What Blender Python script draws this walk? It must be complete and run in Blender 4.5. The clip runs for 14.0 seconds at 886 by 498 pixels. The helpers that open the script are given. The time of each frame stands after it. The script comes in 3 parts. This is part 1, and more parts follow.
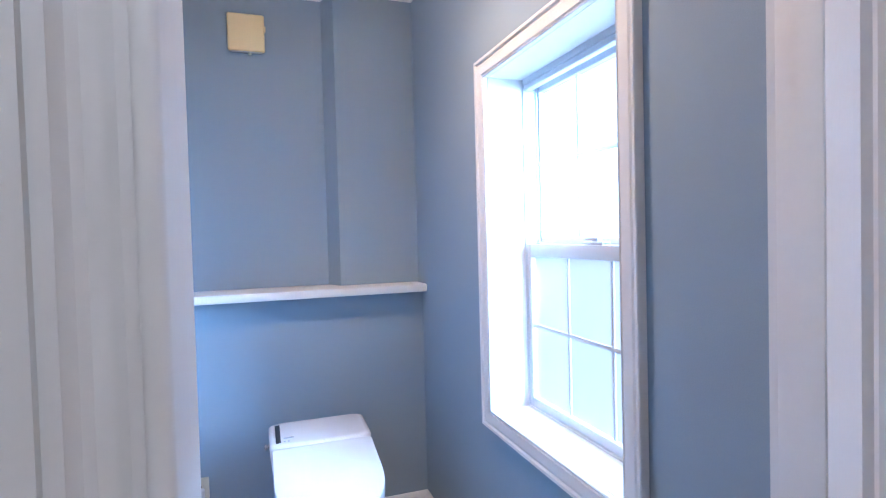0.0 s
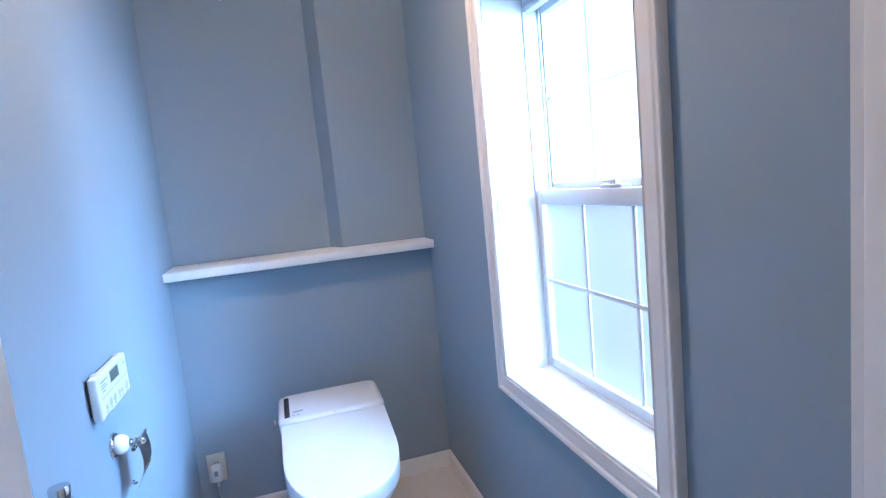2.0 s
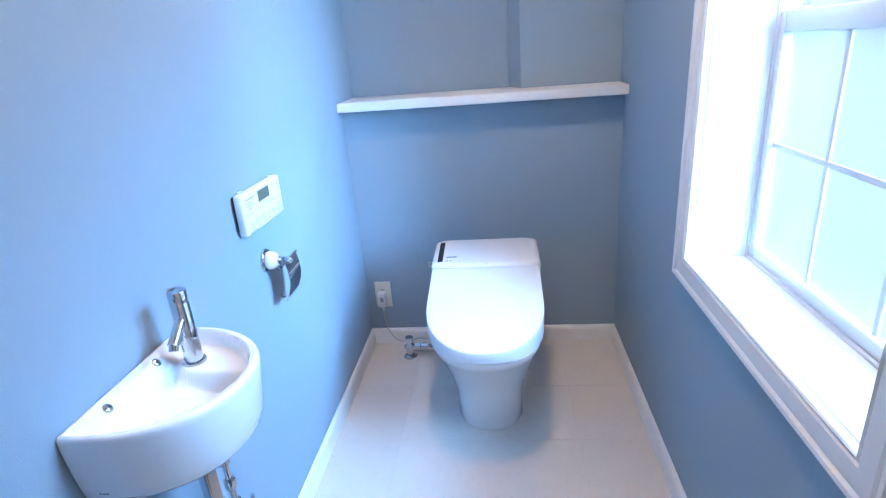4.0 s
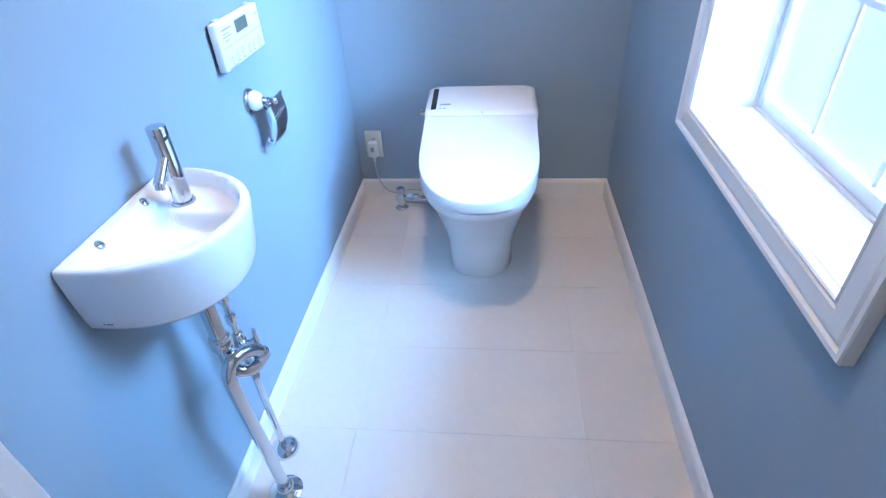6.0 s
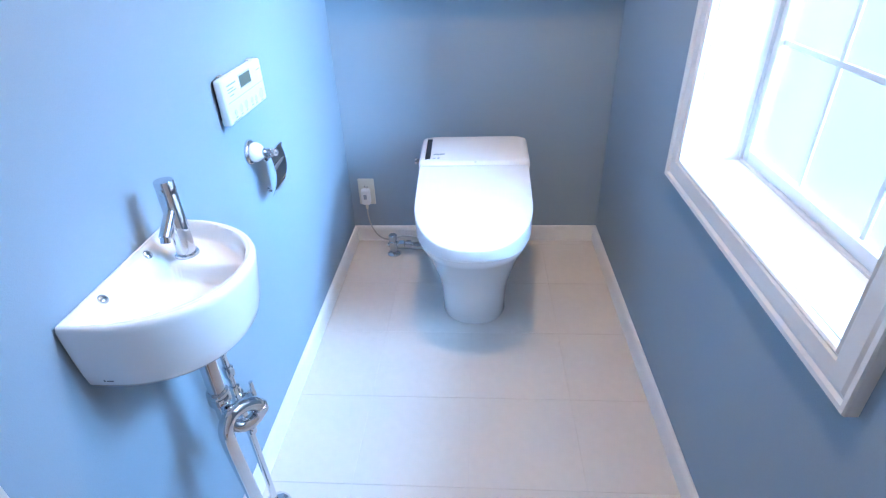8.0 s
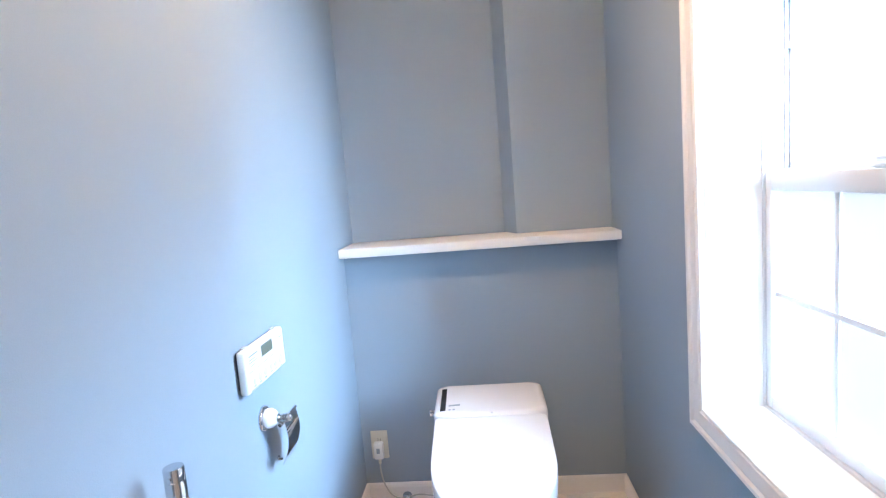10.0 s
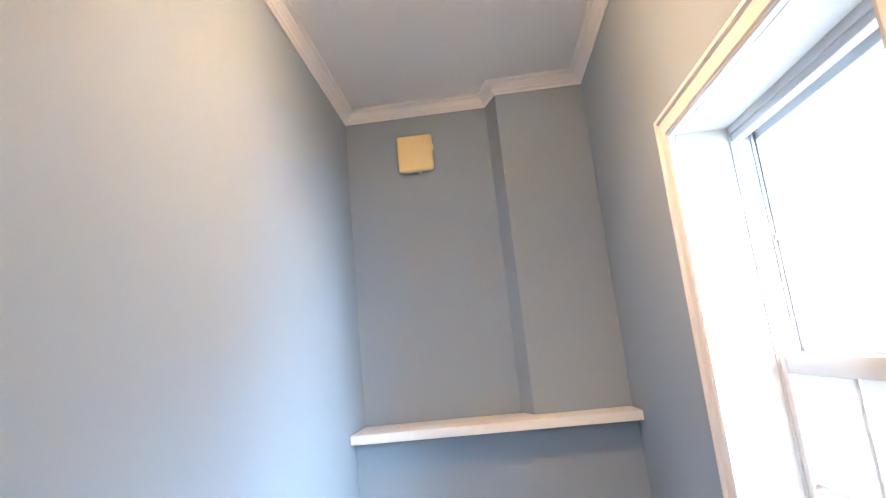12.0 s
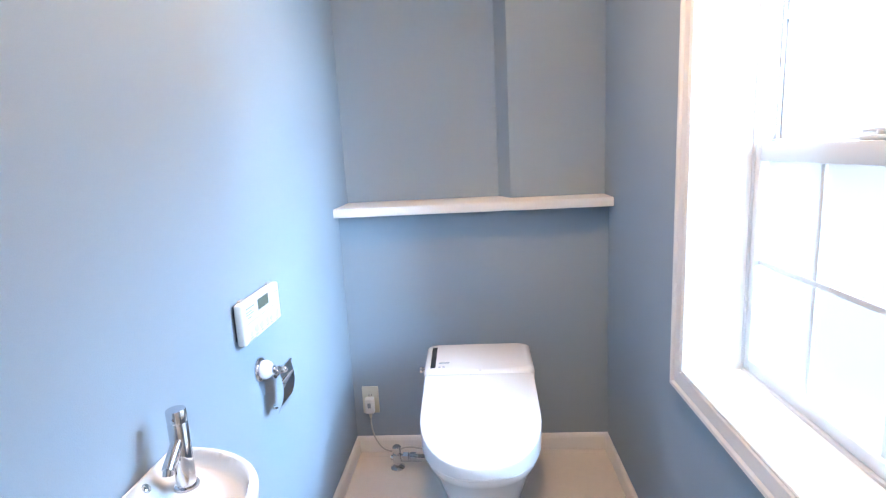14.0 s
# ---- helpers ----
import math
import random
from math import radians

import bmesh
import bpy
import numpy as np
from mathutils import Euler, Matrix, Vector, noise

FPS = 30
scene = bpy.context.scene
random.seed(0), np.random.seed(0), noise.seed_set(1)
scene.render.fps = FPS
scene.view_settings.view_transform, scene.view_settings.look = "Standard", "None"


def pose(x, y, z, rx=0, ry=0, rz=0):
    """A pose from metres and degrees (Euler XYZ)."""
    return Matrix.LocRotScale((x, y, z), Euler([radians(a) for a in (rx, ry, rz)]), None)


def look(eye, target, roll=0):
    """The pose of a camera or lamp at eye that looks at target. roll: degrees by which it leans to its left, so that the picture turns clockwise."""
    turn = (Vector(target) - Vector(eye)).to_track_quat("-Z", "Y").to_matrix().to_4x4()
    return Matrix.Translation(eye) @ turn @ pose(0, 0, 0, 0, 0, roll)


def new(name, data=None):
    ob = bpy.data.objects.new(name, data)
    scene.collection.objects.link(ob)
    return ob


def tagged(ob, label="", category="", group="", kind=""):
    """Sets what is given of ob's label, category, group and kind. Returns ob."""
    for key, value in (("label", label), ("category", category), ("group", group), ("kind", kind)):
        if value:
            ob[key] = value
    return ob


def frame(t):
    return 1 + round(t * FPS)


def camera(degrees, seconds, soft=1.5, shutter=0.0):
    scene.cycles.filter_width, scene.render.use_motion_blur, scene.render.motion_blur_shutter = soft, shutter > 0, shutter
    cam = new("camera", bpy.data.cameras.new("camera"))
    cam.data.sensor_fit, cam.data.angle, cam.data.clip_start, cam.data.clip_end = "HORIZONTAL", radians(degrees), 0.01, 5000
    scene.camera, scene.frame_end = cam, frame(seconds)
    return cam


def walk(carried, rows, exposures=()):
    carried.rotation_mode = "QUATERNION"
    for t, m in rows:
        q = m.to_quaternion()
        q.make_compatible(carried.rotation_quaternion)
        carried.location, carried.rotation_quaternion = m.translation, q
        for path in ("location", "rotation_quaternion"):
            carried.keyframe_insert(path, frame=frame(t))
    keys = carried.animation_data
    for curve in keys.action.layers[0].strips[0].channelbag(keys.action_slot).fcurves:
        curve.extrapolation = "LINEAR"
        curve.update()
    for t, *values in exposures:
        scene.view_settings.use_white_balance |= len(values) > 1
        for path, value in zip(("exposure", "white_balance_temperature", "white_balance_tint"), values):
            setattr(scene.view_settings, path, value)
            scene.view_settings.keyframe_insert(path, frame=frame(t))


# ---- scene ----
cam = camera(79.6, 14.0, soft=1.25)
PATH = [
    (0, (0.338, -2.431, 1.298), (0.993, -0.54, 1.244), -1.5),
    (0.3, (0.373, -2.401, 1.291), (1.146, -0.557, 1.259), -1.9),
    (0.5, (0.384, -2.38, 1.299), (1.311, -0.609, 1.255), -2.6),
    (1, (0.351, -2.346, 1.316), (1.36, -0.631, 1.198), -3.5),
    (1.2, (0.363, -2.329, 1.293), (1.314, -0.582, 1.155), -3.7),
    (1.5, (0.377, -2.319, 1.305), (1.266, -0.553, 1.118), -4.7),
    (1.8, (0.401, -2.306, 1.313), (1.185, -0.48, 1.084), -5.6),
    (2, (0.45, -2.282, 1.309), (1.017, -0.38, 1.064), -5.6),
    (2.5, (0.537, -2.199, 1.303), (0.627, -0.221, 1.022), -4.9),
    (3, (0.593, -2.133, 1.284), (0.451, -0.172, 0.917), -5.7),
    (3.2, (0.609, -2.11, 1.271), (0.418, -0.17, 0.824), -5.1),
    (5.3, (0.6, -2.082, 1.22), (0.389, -0.364, 0.217), -3.6),
    (5.5, (0.595, -2.079, 1.217), (0.39, -0.393, 0.161), -3.3),
    (6, (0.595, -2.079, 1.206), (0.4, -0.473, 0.031), -3.4),
    (6.5, (0.588, -2.08, 1.202), (0.419, -0.531, -0.052), -3.1),
    (7, (0.586, -2.084, 1.205), (0.433, -0.531, -0.047), -2.9),
    (7.5, (0.571, -2.083, 1.212), (0.431, -0.496, 0.003), -2.7),
    (7.7, (0.562, -2.082, 1.216), (0.426, -0.449, 0.07), -2.4),
    (9.8, (0.568, -2.072, 1.284), (0.412, -0.107, 0.942), -4.3),
    (10, (0.559, -2.072, 1.287), (0.406, -0.092, 1.05), -4.6),
    (10.5, (0.561, -2.084, 1.309), (0.391, -0.092, 1.319), -5.4),
    (11, (0.57, -2.097, 1.328), (0.419, -0.126, 1.629), -6.0),
    (11.5, (0.553, -2.115, 1.335), (0.42, -0.164, 1.757), -6.0),
    (12, (0.556, -2.109, 1.333), (0.419, -0.152, 1.722), -5.7),
    (12.5, (0.555, -2.094, 1.323), (0.419, -0.105, 1.483), -5.3),
    (13, (0.538, -2.1, 1.318), (0.413, -0.105, 1.255), -5.0),
    (13.5, (0.559, -2.093, 1.302), (0.429, -0.112, 1.059), -3.8),
    (14, (0.557, -2.098, 1.281), (0.424, -0.137, 0.911), -3.0),
]
cam.data.dof.use_dof = False
EXPOSURES = [(0.0, -0.13, 4680, 12), (0.5, -0.35, 4700, 11), (1.5, -0.40, 4740, 10), (3.0, -0.24, 4620, 8), (5.5, -0.08, 4550, 7), (7.5, -0.04, 4610, 7), (10.0, 0.06, 5680, 9), (10.5, 0.06, 5840, 10), (11.0, -0.01, 6350, 11), (12.0, -0.01, 6450, 11), (13.0, 0.06, 6020, 10), (14.0, 0.07, 5700, 9)]
walk(cam, [(t, look(e, g, r)) for t, e, g, r in PATH], EXPOSURES)

# ---- plan, in metres: x across the room, y into it, z up ----
W = 1.07                      # room width, window wall at x = W
FRONT = -1.92                 # inside of the wall with the door
HALL = -2.035                  # hall side of that wall
UP = 0.17                     # upper back wall, over the ledge
PILX, PILY, SPLAY = 0.695, 0.063, 0.043     # boxed-in duct in the corner, its cheek splayed
CEIL = 2.475
DOOR0, DOOR1, DOORH = 0.283, 0.978, 2.03
WY0, WY1, WZ0, WZ1 = -1.506, -0.797, 0.692, 1.825   # window opening

# ---- light ----
world = bpy.data.worlds.new("sky")
scene.world = world
world.use_nodes = True
wn = world.node_tree.nodes
sky = wn.new("ShaderNodeTexSky")
sky.sky_type = "NISHITA"
sky.sun_disc = False
sky.sun_elevation, sky.sun_rotation = radians(48), radians(200)
world.node_tree.links.new(sky.outputs[0], wn["Background"].inputs[0])
wn["Background"].inputs[1].default_value = 0.12

sun_data = bpy.data.lights.new("sun", "SUN")
sun_data.energy, sun_data.angle, sun_data.color = 2.0, radians(0.6), (1.0, 0.95, 0.88)
sun = new("sun", sun_data)
sun.matrix_world = look((-6, -4, 8), (0, 0, 0))


def area_lamp(name, eye, target, w, h, power, colour):
    d = bpy.data.lights.new(name, "AREA")
    d.shape, d.size, d.size_y, d.energy, d.color = "RECTANGLE", w, h, power, colour
    ob = new(name, d)
    ob.matrix_world = look(eye, target)
    return ob


def spot_lamp(name, eye, power, colour, cone, blend, radius):
    d = bpy.data.lights.new(name, "SPOT")
    d.energy, d.color, d.spot_size, d.spot_blend, d.shadow_soft_size = power, colour, radians(cone), blend, radius
    ob = new(name, d)
    ob.matrix_world = look(eye, (eye[0], eye[1], 0))
    return ob


area_lamp("window_daylight", (4.0, -1.75, 2.95), (0, -1.05, 0.75), 5.0, 2.2, 2000, (0.575, 0.785, 1.0))
# Added fill lamp without a seen source, lifts the far west and north walls.
area_lamp("daylight_side_fill", (3.2, -3.1, 1.55), (0.2, -0.2, 1.0), 1.8, 1.4, 550, (0.70, 0.86, 1.0))
spot_lamp("room_downlight_lamp", (0.542, -1.07, CEIL - 0.034), 50, (1.0, 0.60, 0.32), 134, 0.8, 0.055)
# Unseen fill lamp, added to brighten the hall side of the door frame.
spot_lamp("hall_fill_lamp", (0.15, -3.3, CEIL - 0.034), 46, (1.0, 0.85, 0.69), 172, 0.25, 0.05)


# ---- materials ----
def material(name, colour, rough=0.5, metal=0.0, grain=0.0, scale=200.0, bump=0.0, stain=0.0, coat=0.0, spec=0.5, objects=0.0):
    m = bpy.data.materials.new(name)
    m.use_nodes = True
    n, l = m.node_tree.nodes, m.node_tree.links
    b = n["Principled BSDF"]
    b.inputs["Base Color"].default_value = (*colour, 1)
    b.inputs["Roughness"].default_value = rough
    b.inputs["Metallic"].default_value = metal
    b.inputs["Coat Weight"].default_value = coat
    b.inputs["Coat Roughness"].default_value = 0.05
    b.inputs["Specular IOR Level"].default_value = spec
    if grain or bump or stain or objects:
        co = n.new("ShaderNodeTexCoord")
        fine = n.new("ShaderNodeTexNoise")
        fine.inputs["Scale"].default_value = scale
        fine.inputs["Detail"].default_value = 4
        l.new(co.outputs["Object"], fine.inputs["Vector"])
        wide = n.new("ShaderNodeTexNoise")
        wide.inputs["Scale"].default_value = 2.3
        wide.inputs["Detail"].default_value = 3
        l.new(co.outputs["Object"], wide.inputs["Vector"])
        f1 = n.new("ShaderNodeMapRange")
        f1.inputs["To Min"].default_value, f1.inputs["To Max"].default_value = 1 - grain, 1 + grain
        l.new(fine.outputs["Fac"], f1.inputs["Value"])
        f2 = n.new("ShaderNodeMapRange")
        f2.inputs["To Min"].default_value, f2.inputs["To Max"].default_value = 1 - stain, 1 + stain
        l.new(wide.outputs["Fac"], f2.inputs["Value"])
        mul = n.new("ShaderNodeMath")
        mul.operation = "MULTIPLY"
        l.new(f1.outputs[0], mul.inputs[0])
        l.new(f2.outputs[0], mul.inputs[1])
        last = mul
        if objects:
            info = n.new("ShaderNodeObjectInfo")
            f3 = n.new("ShaderNodeMapRange")
            f3.inputs["To Min"].default_value, f3.inputs["To Max"].default_value = 1 - objects, 1 + objects
            l.new(info.outputs["Random"], f3.inputs["Value"])
            last = n.new("ShaderNodeMath")
            last.operation = "MULTIPLY"
            l.new(mul.outputs[0], last.inputs[0])
            l.new(f3.outputs[0], last.inputs[1])
        mix = n.new("ShaderNodeVectorMath")
        mix.operation = "SCALE"
        mix.inputs[0].default_value = colour
        l.new(last.outputs[0], mix.inputs["Scale"])
        l.new(mix.outputs["Vector"], b.inputs["Base Color"])
        r2 = n.new("ShaderNodeMapRange")
        r2.inputs["To Min"].default_value, r2.inputs["To Max"].default_value = max(0.02, rough - 0.06), min(1, rough + 0.06)
        l.new(wide.outputs["Fac"], r2.inputs["Value"])
        if metal < 0.5:
            l.new(r2.outputs[0], b.inputs["Roughness"])
        if bump:
            bp = n.new("ShaderNodeBump")
            bp.inputs["Strength"].default_value = 0.6
            bp.inputs["Distance"].default_value = bump
            l.new(fine.outputs["Fac"], bp.inputs["Height"])
            l.new(bp.outputs["Normal"], b.inputs["Normal"])
    return m


def wallpaper(name, colour):
    """Vinyl wallpaper with a fine woven emboss."""
    m = material(name, colour, rough=0.72, grain=0.035, scale=420, bump=0.0006, stain=0.02, spec=0.3)
    n, l = m.node_tree.nodes, m.node_tree.links
    co = n.new("ShaderNodeTexCoord")
    mp = n.new("ShaderNodeMapping")
    mp.inputs["Scale"].default_value = (900, 900, 120)
    ln = n.new("ShaderNodeTexNoise")
    ln.inputs["Scale"].default_value = 1.0
    l.new(co.outputs["Object"], mp.inputs["Vector"])
    l.new(mp.outputs[0], ln.inputs["Vector"])
    bp = n.new("ShaderNodeBump")
    bp.inputs["Strength"].default_value = 0.4
    bp.inputs["Distance"].default_value = 0.0004
    old = n["Principled BSDF"].inputs["Normal"].links[0].from_node
    l.new(ln.outputs["Fac"], bp.inputs["Height"])
    l.new(old.outputs["Normal"], bp.inputs["Normal"])
    l.new(bp.outputs["Normal"], n["Principled BSDF"].inputs["Normal"])
    return m


PAPER = wallpaper("blue_grey_wallpaper", (0.268, 0.332, 0.402))
HALLPAPER = wallpaper("hall_wallpaper", (0.72, 0.71, 0.69))
CEILING = wallpaper("ceiling_paper", (0.78, 0.77, 0.76))
TRIM = material("white_trim_paint", (0.74, 0.73, 0.715), rough=0.38, grain=0.02, scale=90, bump=0.0003, stain=0.03)
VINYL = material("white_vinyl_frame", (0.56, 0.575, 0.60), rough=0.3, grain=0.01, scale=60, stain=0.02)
TILE = material("off_white_floor_tile", (0.61, 0.58, 0.55), rough=0.36, grain=0.05, scale=35, bump=0.0002, stain=0.03, objects=0.012)
GROUT = material("floor_joint", (0.575, 0.545, 0.515), rough=0.8, grain=0.05, scale=80)
OAK = material("hall_floor_wood", (0.34, 0.24, 0.15), rough=0.45, grain=0.15, scale=30, bump=0.0003, stain=0.1)
CERAMIC = material("white_ceramic", (0.76, 0.76, 0.77), rough=0.12, stain=0.01, grain=0.005, scale=20, coat=0.6)
PLASTIC = material("white_gloss_plastic", (0.69, 0.69, 0.71), rough=0.22, stain=0.01, grain=0.005, scale=30, coat=0.2)
GREYPLASTIC = material("grey_plastic_seam_shade", (0.50, 0.51, 0.53), rough=0.4)
REMOTE = material("remote_white_plastic", (0.69, 0.70, 0.68), rough=0.35, grain=0.01, scale=90, stain=0.01)
IVORY = material("aged_ivory_plastic", (0.78, 0.63, 0.33), rough=0.4, grain=0.02, scale=60, stain=0.05)
SOCKET = material("socket_plastic", (0.60, 0.585, 0.49), rough=0.4, grain=0.01, scale=80, stain=0.02)
CHROME = material("chrome", (0.66, 0.67, 0.69), rough=0.06, metal=1.0)
STEEL = material("brushed_steel", (0.20, 0.20, 0.21), rough=0.35, metal=1.0, grain=0.08, scale=150)
BLACK = material("black_gloss", (0.012, 0.012, 0.014), rough=0.12, coat=0.5)
DARK = material("dark_gap", (0.05, 0.055, 0.06), rough=0.8)
LCD = material("lcd_grey_green", (0.13, 0.15, 0.12), rough=0.2)
INK = material("grey_print", (0.27, 0.31, 0.34), rough=0.6)
INKDARK = material("dark_print", (0.10, 0.11, 0.13), rough=0.6)
CABLE = material("grey_cable", (0.42, 0.43, 0.42), rough=0.5)

GLASS = bpy.data.materials.new("clear_glass")
GLASS.use_nodes = True
gb = GLASS.node_tree.nodes["Principled BSDF"]
gb.inputs["Transmission Weight"].default_value = 1.0
gb.inputs["Roughness"].default_value = 0.0
gb.inputs["IOR"].default_value = 1.45
FROST = bpy.data.materials.new("darkened_frosted_glass")
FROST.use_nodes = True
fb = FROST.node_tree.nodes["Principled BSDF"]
# Base colour darkened to hold down the sky's glare in the panes.
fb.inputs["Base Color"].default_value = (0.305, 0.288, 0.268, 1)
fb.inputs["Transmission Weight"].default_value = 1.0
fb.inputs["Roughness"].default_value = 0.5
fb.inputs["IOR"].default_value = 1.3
GRILLE = bpy.data.materials.new("translucent_white_grille")
GRILLE.use_nodes = True
gn, gl = GRILLE.node_tree.nodes, GRILLE.node_tree.links
gn["Principled BSDF"].inputs["Base Color"].default_value = (0.82, 0.84, 0.87, 1)
gt = gn.new("ShaderNodeBsdfTranslucent")
gt.inputs["Color"].default_value = (0.80, 0.88, 0.95, 1)
gm = gn.new("ShaderNodeMixShader")
gm.inputs["Fac"].default_value = 0.25
gl.new(gn["Principled BSDF"].outputs[0], gm.inputs[1])
gl.new(gt.outputs[0], gm.inputs[2])
gl.new(gm.outputs[0], gn["Material Output"].inputs["Surface"])


def glow(name, colour, strength):
    m = bpy.data.materials.new(name)
    m.use_nodes = True
    b = m.node_tree.nodes["Principled BSDF"]
    b.inputs["Emission Color"].default_value = (*colour, 1)
    b.inputs["Emission Strength"].default_value = strength
    return m


BULB = glow("warm_lamp_glow", (1.0, 0.58, 0.28), 1000.0)
SKYGLOW = glow("pale_sky_glow", (0.90, 0.95, 1.0), 3.6)
# Glow for the added hall fixture.
HALLFILL = glow("hall_fill_glow", (1.0, 0.85, 0.69), 60.0)


# ---- mesh helpers ----
def part(name, bm, mat, parent=None, label="", smooth=False, sharp=40):
    bmesh.ops.recalc_face_normals(bm, faces=bm.faces)
    me = bpy.data.meshes.new(name)
    bm.to_mesh(me)
    bm.free()
    me.materials.append(mat)
    if smooth:
        me.polygons.foreach_set("use_smooth", [True] * len(me.polygons))
        me.set_sharp_from_angle(angle=radians(sharp))
    ob = new(name, me)
    if parent is not None:
        ob.parent = parent
    if label:
        ob["label"] = label
    return ob


def thing(name, label, category, group="", kind="", at=(0, 0, 0)):
    ob = new(name)
    ob.empty_display_size = 0.05
    ob.location = at
    return tagged(ob, label, category, group, kind)


def box(bm, x0, x1, y0, y1, z0, z1, bevel=0.0, segs=2):
    m = Matrix.Translation(((x0 + x1) / 2, (y0 + y1) / 2, (z0 + z1) / 2)) @ Matrix.Diagonal((abs(x1 - x0), abs(y1 - y0), abs(z1 - z0), 1))
    r = bmesh.ops.create_cube(bm, size=1, matrix=m)
    if bevel:
        edges = list({e for v in r["verts"] for e in v.link_edges})
        bmesh.ops.bevel(bm, geom=edges, offset=bevel, segments=segs, profile=0.5, affect="EDGES", clamp_overlap=True)
    return bm


def solid(x0, x1, y0, y1, z0, z1, bevel=0.0, segs=2):
    return box(bmesh.new(), x0, x1, y0, y1, z0, z1, bevel, segs)


def rings(bm, loops, cap0=True, cap1=True, closed=True):
    """Skin a list of equally long loops of points."""
    vs = [[bm.verts.new(p) for p in loop] for loop in loops]
    n = len(vs[0])
    for a, b in zip(vs, vs[1:]):
        for i in range(n if closed else n - 1):
            j = (i + 1) % n
            bm.faces.new((a[i], a[j], b[j], b[i]))
    if cap0:
        bm.faces.new(vs[0][::-1])
    if cap1:
        bm.faces.new(vs[-1])
    return bm


def lathe(bm, profile, m=None, segs=32):
    """profile: (radius, height) pairs round the local z axis, laid out by m."""
    m = m or Matrix.Identity(4)
    loops = [[m @ Vector((max(r, 1e-5) * math.cos(2 * math.pi * i / segs), max(r, 1e-5) * math.sin(2 * math.pi * i / segs), h)) for i in range(segs)] for r, h in profile]
    return rings(bm, loops)


def smooth_path(pts, steps=8):
    p = [Vector(q) for q in pts]
    p = [2 * p[0] - p[1]] + p + [2 * p[-1] - p[-2]]
    out = []
    for i in range(1, len(p) - 2):
        for k in range(steps):
            t = k / steps
            a, b, c, d = p[i - 1:i + 3]
            out.append(0.5 * ((2 * b) + (c - a) * t + (2 * a - 5 * b + 4 * c - d) * t * t + (3 * b - a - 3 * c + d) * t ** 3))
    return out + [p[-2]]


def tube(bm, pts, r, segs=16, steps=8):
    path = smooth_path(pts, steps) if steps else [Vector(q) for q in pts]
    t0 = (path[1] - path[0]).normalized()
    side = t0.orthogonal().normalized()
    loops = []
    for i, p in enumerate(path):
        t = (path[min(i + 1, len(path) - 1)] - path[max(i - 1, 0)]).normalized()
        side = (side - t * side.dot(t)).normalized()
        up = t.cross(side)
        loops.append([p + r * (math.cos(2 * math.pi * k / segs) * side + math.sin(2 * math.pi * k / segs) * up) for k in range(segs)])
    return rings(bm, loops)


def moulding(bm, path, normal, profile, closed=False):
    """Sweep a profile of (u, v) along a flat path with mitred corners: u to the left of the way as seen against the normal, v along it."""
    n = Vector(normal)
    p = [Vector(q) for q in path]
    loops = []
    count = len(p)
    for i in range(count):
        a = (p[i] - p[i - 1]).normalized() if i or closed else None
        b = (p[(i + 1) % count] - p[i]).normalized() if i < count - 1 or closed else None
        la = n.cross(a) if a is not None else n.cross(b)
        lb = n.cross(b) if b is not None else la
        mid = (la + lb).normalized()
        mid = mid / max(0.2, mid.dot(la))
        loops.append([p[i] + mid * u + n * v for u, v in profile])
    if closed:
        loops.append(loops[0])
        rings(bm, loops, False, False)
        bmesh.ops.remove_doubles(bm, verts=bm.verts, dist=1e-6)
        return bm
    return rings(bm, loops)


def bars(bm, x, rows, thick=0.0006):
    """Small printed strokes on a face that looks along x: rows of y0, y1, z0, z1."""
    for y0, y1, z0, z1 in rows:
        box(bm, x, x + thick, y0, y1, z0, z1)
    return bm


# ---- the shell of the room ----
def wall(name, bm, mat, label):
    ob = part(name, bm, mat)
    return tagged(ob, label, "wall", kind="structure")


floor = part("floor", solid(-0.02, W + 0.02, HALL + 0.002, 0.2, -0.06, -0.0015), GROUT)
tagged(floor, "off-white square floor tiles with fine joints", "floor", kind="structure")
wall("wall_west", solid(-0.12, 0, HALL + 0.1, UP + 0.12, -0.06, CEIL + 0.1), PAPER, "blue-grey papered wall behind the washbasin")
wall("wall_north", solid(0, W, 0, 0.16, -0.06, 1.037), PAPER, "low blue-grey papered wall under the ledge")
wall("wall_north_upper", solid(0, W + 0.2, UP, UP + 0.12, 1.0, CEIL + 0.1), PAPER, "blue-grey papered wall set back above the ledge")
duct_plan = [(PILX - SPLAY, UP), (PILX, PILY), (W, PILY), (W, UP)]
wall("wall_duct", rings(bmesh.new(), [[(x, y, z) for x, y in duct_plan] for z in (1.0725, CEIL + 0.01)]), PAPER, "blue-grey boxed-in duct in the corner over the ledge")
bm = bmesh.new()
X0, X1 = W, W + 0.24
box(bm, X0, X1, FRONT - 0.0, WY0, -0.06, CEIL + 0.1)
box(bm, X0, X1, WY1, UP, -0.06, CEIL + 0.1)
box(bm, X0, X1, WY0, WY1, -0.06, WZ0)
box(bm, X0, X1, WY0, WY1, WZ1, CEIL + 0.1)
wall("wall_east", bm, PAPER, "blue-grey papered wall round the sash window")
bm = bmesh.new()
box(bm, -0.12, DOOR0 - 0.018, FRONT, HALL + 0.05, -0.06, CEIL + 0.1)
box(bm, DOOR1 + 0.018, X1, FRONT, HALL + 0.05, -0.06, CEIL + 0.1)
